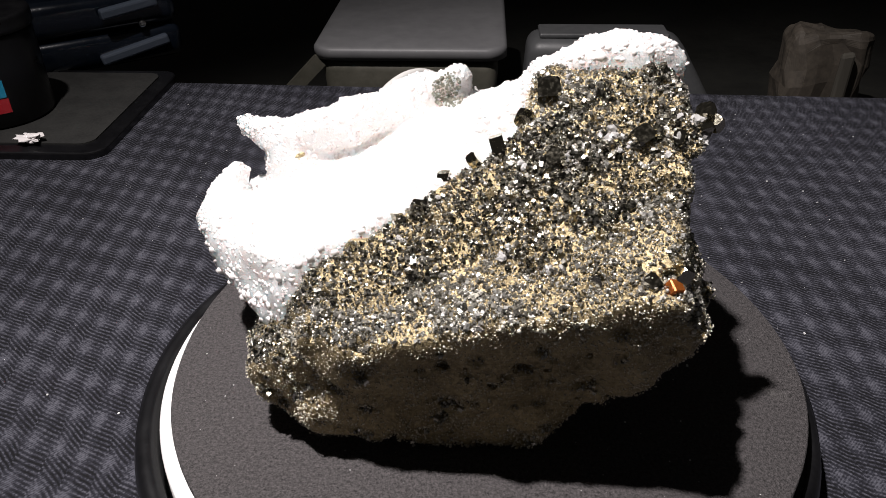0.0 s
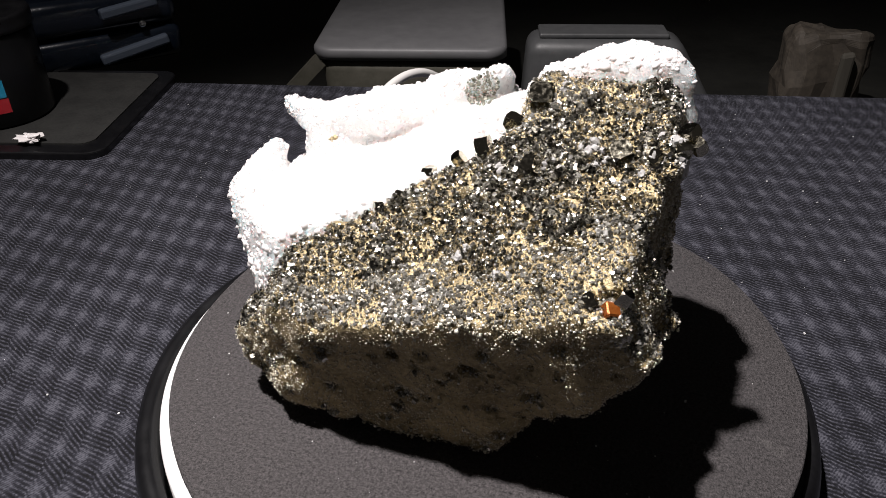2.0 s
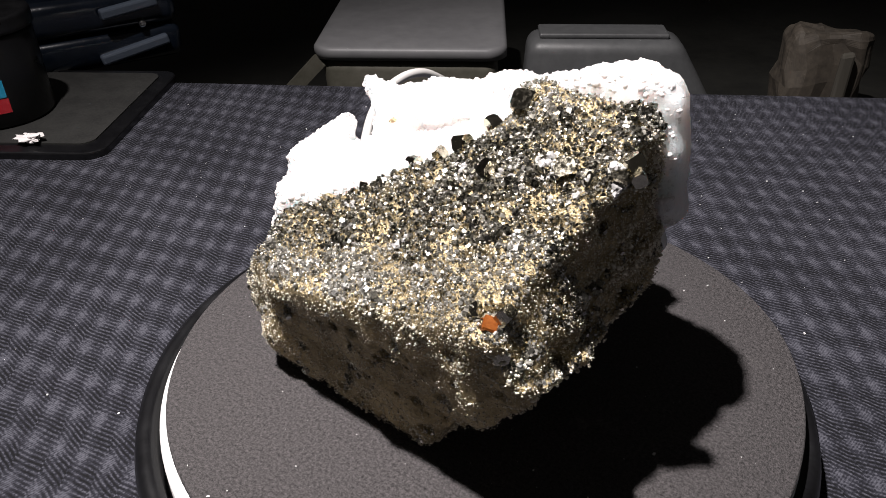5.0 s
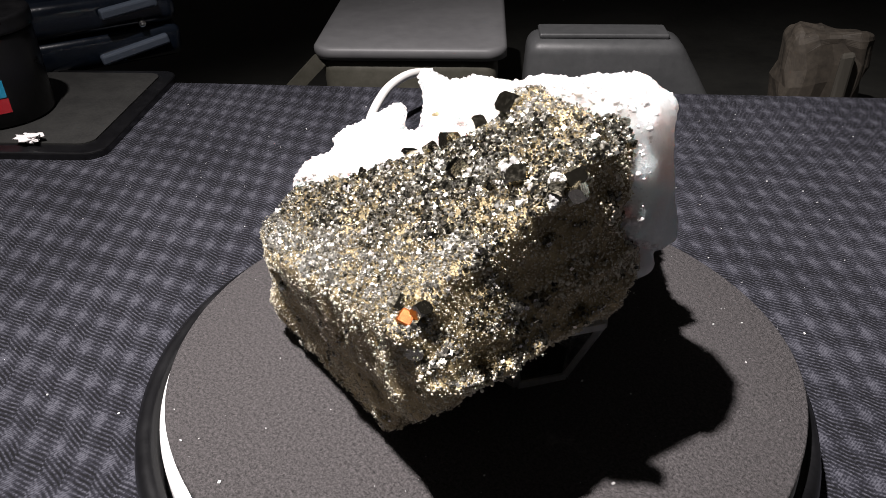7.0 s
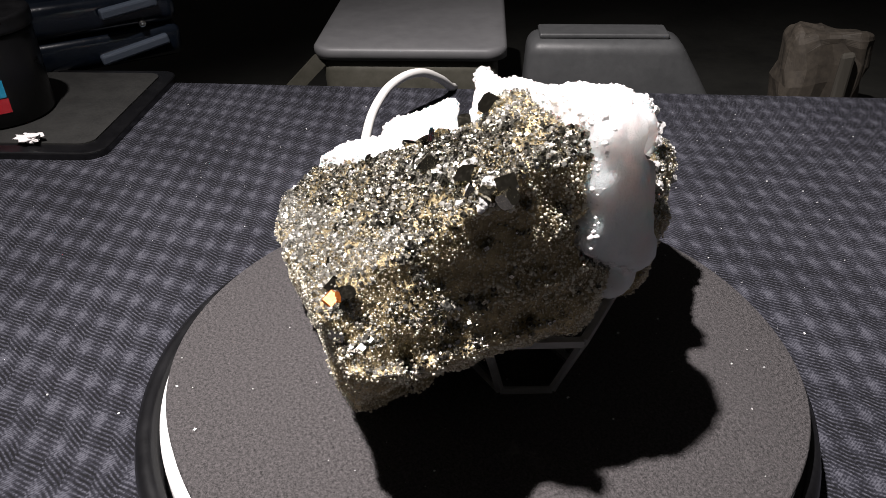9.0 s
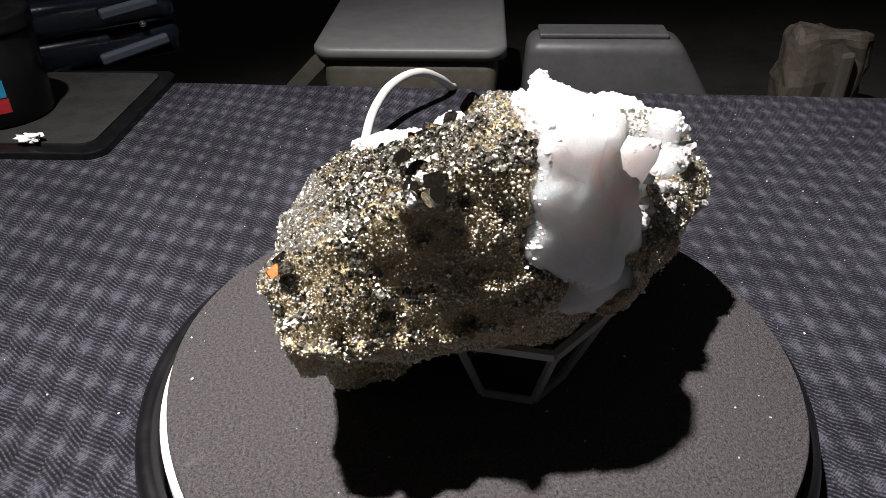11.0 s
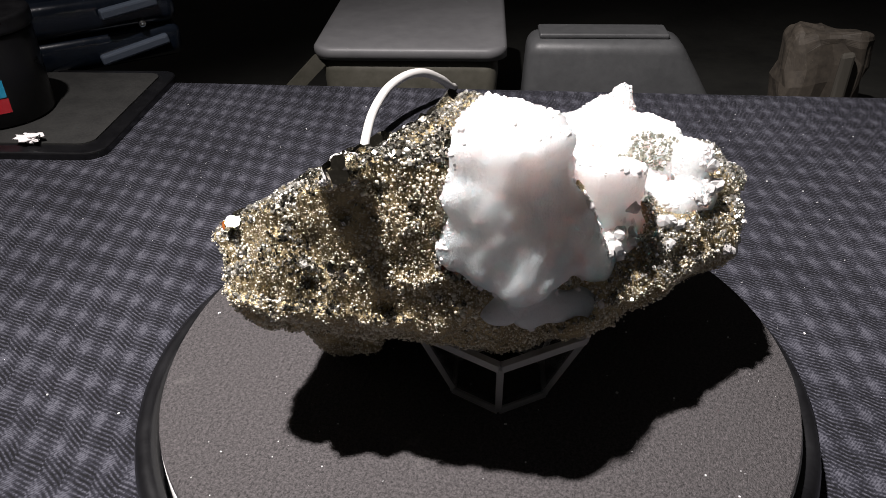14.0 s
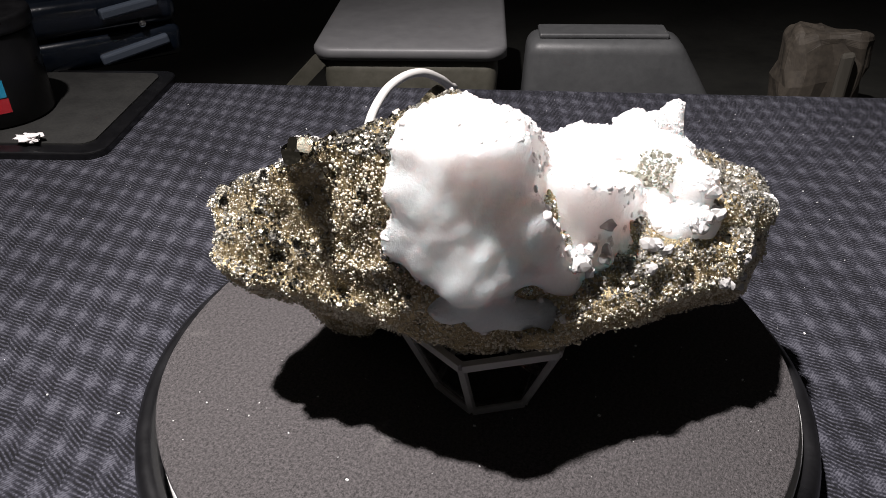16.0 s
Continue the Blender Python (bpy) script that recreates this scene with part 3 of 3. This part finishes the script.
size = rng.gamma(2.6, 0.08, len(at)).clip(0.12, 0.58) * np.where(patch > 0.15, 1.25, 0.85) * np.where(on_front(many), 0.65, 1.0)
# towards the crest the druse is coarser, darker and mirror-bright
coarse = (pn[many, 2] > 0.35) & (at[:, 1] + 9 * rock.read(blot, at) > -51) & (at[:, 1] + 7 * rock.read(blot, at) - 0.55 * np.maximum(at[:, 0] - 15, 0) < -14) & (rng.random(len(at)) < 0.5)
# steep faces get the finer grains, with extra brightness put into their colour
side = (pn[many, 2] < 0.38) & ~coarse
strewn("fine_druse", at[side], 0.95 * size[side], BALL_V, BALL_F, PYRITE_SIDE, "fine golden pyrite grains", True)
top = ~(coarse | side)
sharp = top & (rng.random(len(at)) < 0.7)
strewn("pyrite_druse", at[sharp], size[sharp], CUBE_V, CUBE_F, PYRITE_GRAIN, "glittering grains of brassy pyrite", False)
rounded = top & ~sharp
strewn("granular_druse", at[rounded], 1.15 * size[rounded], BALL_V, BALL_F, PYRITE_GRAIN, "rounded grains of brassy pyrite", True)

strewn("coarse_druse", at[coarse], 1.3 * size[coarse], CUBE_V, CUBE_F, PYRITE_DARK, "dark mirror-faced pyrite grains", False)

# a dusting of dark grains on the end of the ridge
dusty = np.where((np.linalg.norm((cv - (-13, 55, 81)) / (8, 10, 8), axis=1) < 1 + 0.5 * rock.read(shade, cv)) & (rng.random(len(cv)) < 0.8))[0]
strewn("dark_dusting", cv[dusty] + 0.5 * cn[dusty], rng.gamma(4, 0.08, len(dusty)).clip(0.15, 0.6), CUBE_V, CUBE_F, OLIVE, "greyish dusting of pyrite on the crust", False)

out = np.where((rock.read(pyrite, cv) > 0.2) & (np.linalg.norm((cv - (-13, 55, 81)) / (8, 10, 8), axis=1) > 0.9))[0]
smooth_face = (cn[out] @ np.array((0.76, 0.63, 0.1)) > 0.45) & (cv[out, 0] > 26) & (cv[out, 1] < 40)
keep = out[rng.random(len(out)) < np.where(smooth_face | ((cn[out, 2] < 0.1) & (cn[out] @ np.array((0.76, 0.63, 0.0)) > 0.2)), 0.0, np.where(cn[out, 2] < 0.15, 0.3, 0.4))]
strewn("calcite_frosting", cv[keep] - 0.35 * cn[keep], rng.gamma(3.5, 0.17, len(keep)).clip(0.3, 1.7) * np.where(smooth_face[np.searchsorted(out, keep)], 0.7, 1.0), BALL_V, BALL_F, BEAD, "sugary white calcite frosting of tiny beads", True)



# ---- clear stand under the specimen ----
STAND_X, STAND_Y, STAND_TOP = 0.0155, 0.0110, 0.0328


def hexagon(r, z, turn):
    return [Vector((STAND_X + r * math.cos(radians(turn + 60 * k)), STAND_Y + r * math.sin(radians(turn + 60 * k)), z)) for k in range(6)]


stand = new("display_stand")
tagged(stand, "clear faceted acrylic stand under the rock", "display stand")
low, high = hexagon(0.0185, 0.0013, 8), hexagon(0.0315, STAND_TOP - 0.0013, 8)
low_in, high_in = hexagon(0.0163, 0.0013, 8), hexagon(0.0293, STAND_TOP - 0.0013, 8)
for k in range(6):
    j = (k + 1) % 6
    bm = bmesh.new()
    o = [bm.verts.new(p) for p in (low[k], low[j], high[j], high[k])]
    n = [bm.verts.new(p) for p in (low_in[k], low_in[j], high_in[j], high_in[k])]
    bm.faces.new(o)
    bm.faces.new(n[::-1])
    for a in range(4):
        bm.faces.new((o[a], n[a], n[(a + 1) % 4], o[(a + 1) % 4]))
    part("panel", bm, GLASS, stand)
    bm = bmesh.new()
    bar(bm, low[k], high[k], 0.0022)
    part("corner_bar", bm, FROST, stand, "greyish polished edge")
    bm = bmesh.new()
    bar(bm, low[k], low[j], 0.0026)
    part("foot_bar", bm, FROST, stand, "greyish polished edge")
    bm = bmesh.new()
    bar(bm, high[k], high[j], 0.0026)
    part("rim_bar", bm, FROST, stand, "greyish polished edge")


def flakes(name, spots, size, parent, label):
    """Specks of dust lying flat, as one mesh."""
    n = len(spots)
    v = CUBE_V[None] * size[:, None, None] * rng.uniform(0.4, 1.0, (n, 1, 3)) * (1, 1, 0.5)
    a = rng.uniform(0, 3, n)
    v = np.stack([v[..., 0] * np.cos(a)[:, None] - v[..., 1] * np.sin(a)[:, None], v[..., 0] * np.sin(a)[:, None] + v[..., 1] * np.cos(a)[:, None], v[..., 2] + 0.4 * size[:, None]], -1) + spots[:, None]
    f = (CUBE_F[None] + (np.arange(n) * 8)[:, None, None]).reshape(-1, 4)
    return tagged(mesh_object(name, v.reshape(-1, 3), f, DUST, parent, False, label), kind="stuff")


r, a = 0.113 * np.sqrt(rng.random(150)), rng.uniform(0, 2 * math.pi, 150)
flakes("dust", np.stack([r * np.cos(a), r * np.sin(a), 0 * r], 1), rng.gamma(2, 0.00010, 150).clip(0.0001, 0.0006), platter, "pale specks of dust on the foam")
spots = np.stack([rng.uniform(-0.5, 0.5, 900), rng.uniform(-0.3, 0.345, 900), np.full(900, TABLE)], 1)
spots = spots[np.hypot(spots[:, 0], spots[:, 1]) > 0.132]
flakes("lint", spots, rng.gamma(2, 0.00013, len(spots)).clip(0.0001, 0.0007), None, "pale specks of lint scattered on the tablecloth")["category"] = "lint"

# ---- larger crystals on the specimen ----


def pyrite_crystal(at, size, spin, name="pyrite_crystal"):
    bm = bmesh.new()
    bmesh.ops.create_cube(bm, size=2 * size)
    bmesh.ops.bevel(bm, geom=bm.verts[:], offset=size * 0.45, segments=1, affect="VERTICES")
    m = Matrix.Translation(Vector(at) / 1000) @ Euler(spin).to_matrix().to_4x4() @ Matrix.Diagonal((0.001, 0.00085, 0.0011, 1))
    bm.transform(m)
    part(name, bm, PYRITE_CRYSTAL, specimen, "dark mirror-faced pyrite crystal")


def orange_crystal(at, size, spin):
    bm = bmesh.new()
    bmesh.ops.create_cube(bm, size=2 * size)
    bmesh.ops.bevel(bm, geom=bm.edges[:], offset=size * 0.2, segments=1, affect="EDGES")
    bm.transform(Matrix.Translation(Vector(at) / 1000) @ Euler(spin).to_matrix().to_4x4() @ Matrix.Diagonal((0.001, 0.001, 0.001, 1)))
    part("orange_crystal", bm, ORANGE, specimen, "orange-brown pyrite crystal")


def calcite_crystal(at, size):
    bm = bmesh.new()
    bmesh.ops.create_icosphere(bm, subdivisions=2, radius=1)
    seed = Vector(rng.uniform(-50, 50, 3))
    for v in bm.verts:
        v.co *= size * (0.62 + 0.55 * abs(noise.noise(v.co * 1.7 + seed)) + 0.25 * noise.noise(v.co * 4 + seed))
    bm.transform(Matrix.Translation(Vector(at) / 1000) @ Euler(rng.uniform(0, 6, 3)).to_matrix().to_4x4() @ Matrix.Diagonal((0.001, 0.00085, 0.0013, 1)))
    part("calcite_crystal", bm, MILKY, specimen, "small milky white calcite crystal")


skin_points = np.concatenate([pv[rock.read(white, pv) > 0], cv[rock.read(pyrite, cv) > 0]])
for at, size in ((Vector(p), q) for p, q in (((20, -6.5, 106.5), 3.2), ((22, -27, 93), 2.6), ((5, -17, 93), 2.6), ((-11, -21, 83), 2.2), ((10.5, -23, 89.5), 2.2), ((46, -26, 100), 2.8), ((56, -29, 101.5), 2.0), ((54.5, -26, 103), 1.6), ((23, -24, 93), 2.2),
                 ((46, -64, 76), 2.3), ((49, -66, 70), 2.2), ((53, -63, 78), 2.2), ((54, -66, 68), 2.0), ((32, -60, 74), 2.0), ((36, -61, 71), 1.8), ((-18, -27, 77), 2.0), ((-25, -30, 74), 1.8), ((-2, -19, 88), 2.0), ((13, -12, 99), 2.4), ((15, -33, 86), 2.0), ((55, -23, 102), 1.6), ((0, -24, 85), 1.6), ((63, -24, 106.5), 2.4), ((65.5, -25, 104), 2.2), ((62, -28, 103.5), 2.0))):
    pyrite_crystal(at - 0.5 * Vector((-0.24, -0.5, 0.83)), 0.95 * size, rng.uniform(0, 3, 3))
orange_crystal((50.5, -65.5, 75), 2.0, (0.5, 0.3, 0.5))
for at, size in (((6, -49, 73.5), 3.2), ((13, -24, 90.5), 3.0), ((26, -26, 93), 2.6), ((29, -24, 95), 2.6), ((37, -23, 98.5), 3.0), ((40, -26, 98), 2.4), ((20, -55.5, 74), 2.0), ((-25, -39, 71), 2.0), ((-12, -29, 80), 1.6), ((24, -4, 106), 2.2), ((57, -31, 101), 2.6), ((55.5, -27, 102), 2.6), ((54, -31, 101), 2.4), ((-58, -40, 50), 2.0), ((60.5, -27, 104), 3.0), ((62, -30, 101), 2.6), ((-6, 84, 58), 5.0), ((-14, 86, 54), 5.0), ((6, 74, 74), 4.0), ((-4, 76, 76), 5.0), ((12, 66, 72), 4.5), ((30, 46, 66), 4.5), ((24, 50, 72), 4.5)):
    for k in range(4):
        spot = np.array(at) + rng.normal(size=3) * size * 0.6
        calcite_crystal(skin_points[np.argmin(((skin_points - spot) ** 2).sum(1))], size * rng.uniform(0.4, 0.7))


# ---- movement ----
def motions():
    for thing in (platter, stand, specimen):
        base = thing.matrix_basis.copy()
        walk(thing, [(0.5 * k, pose(0, 0, 0, 0, 0, TURN * 0.5 * k) @ base) for k in range(33)])


motions()
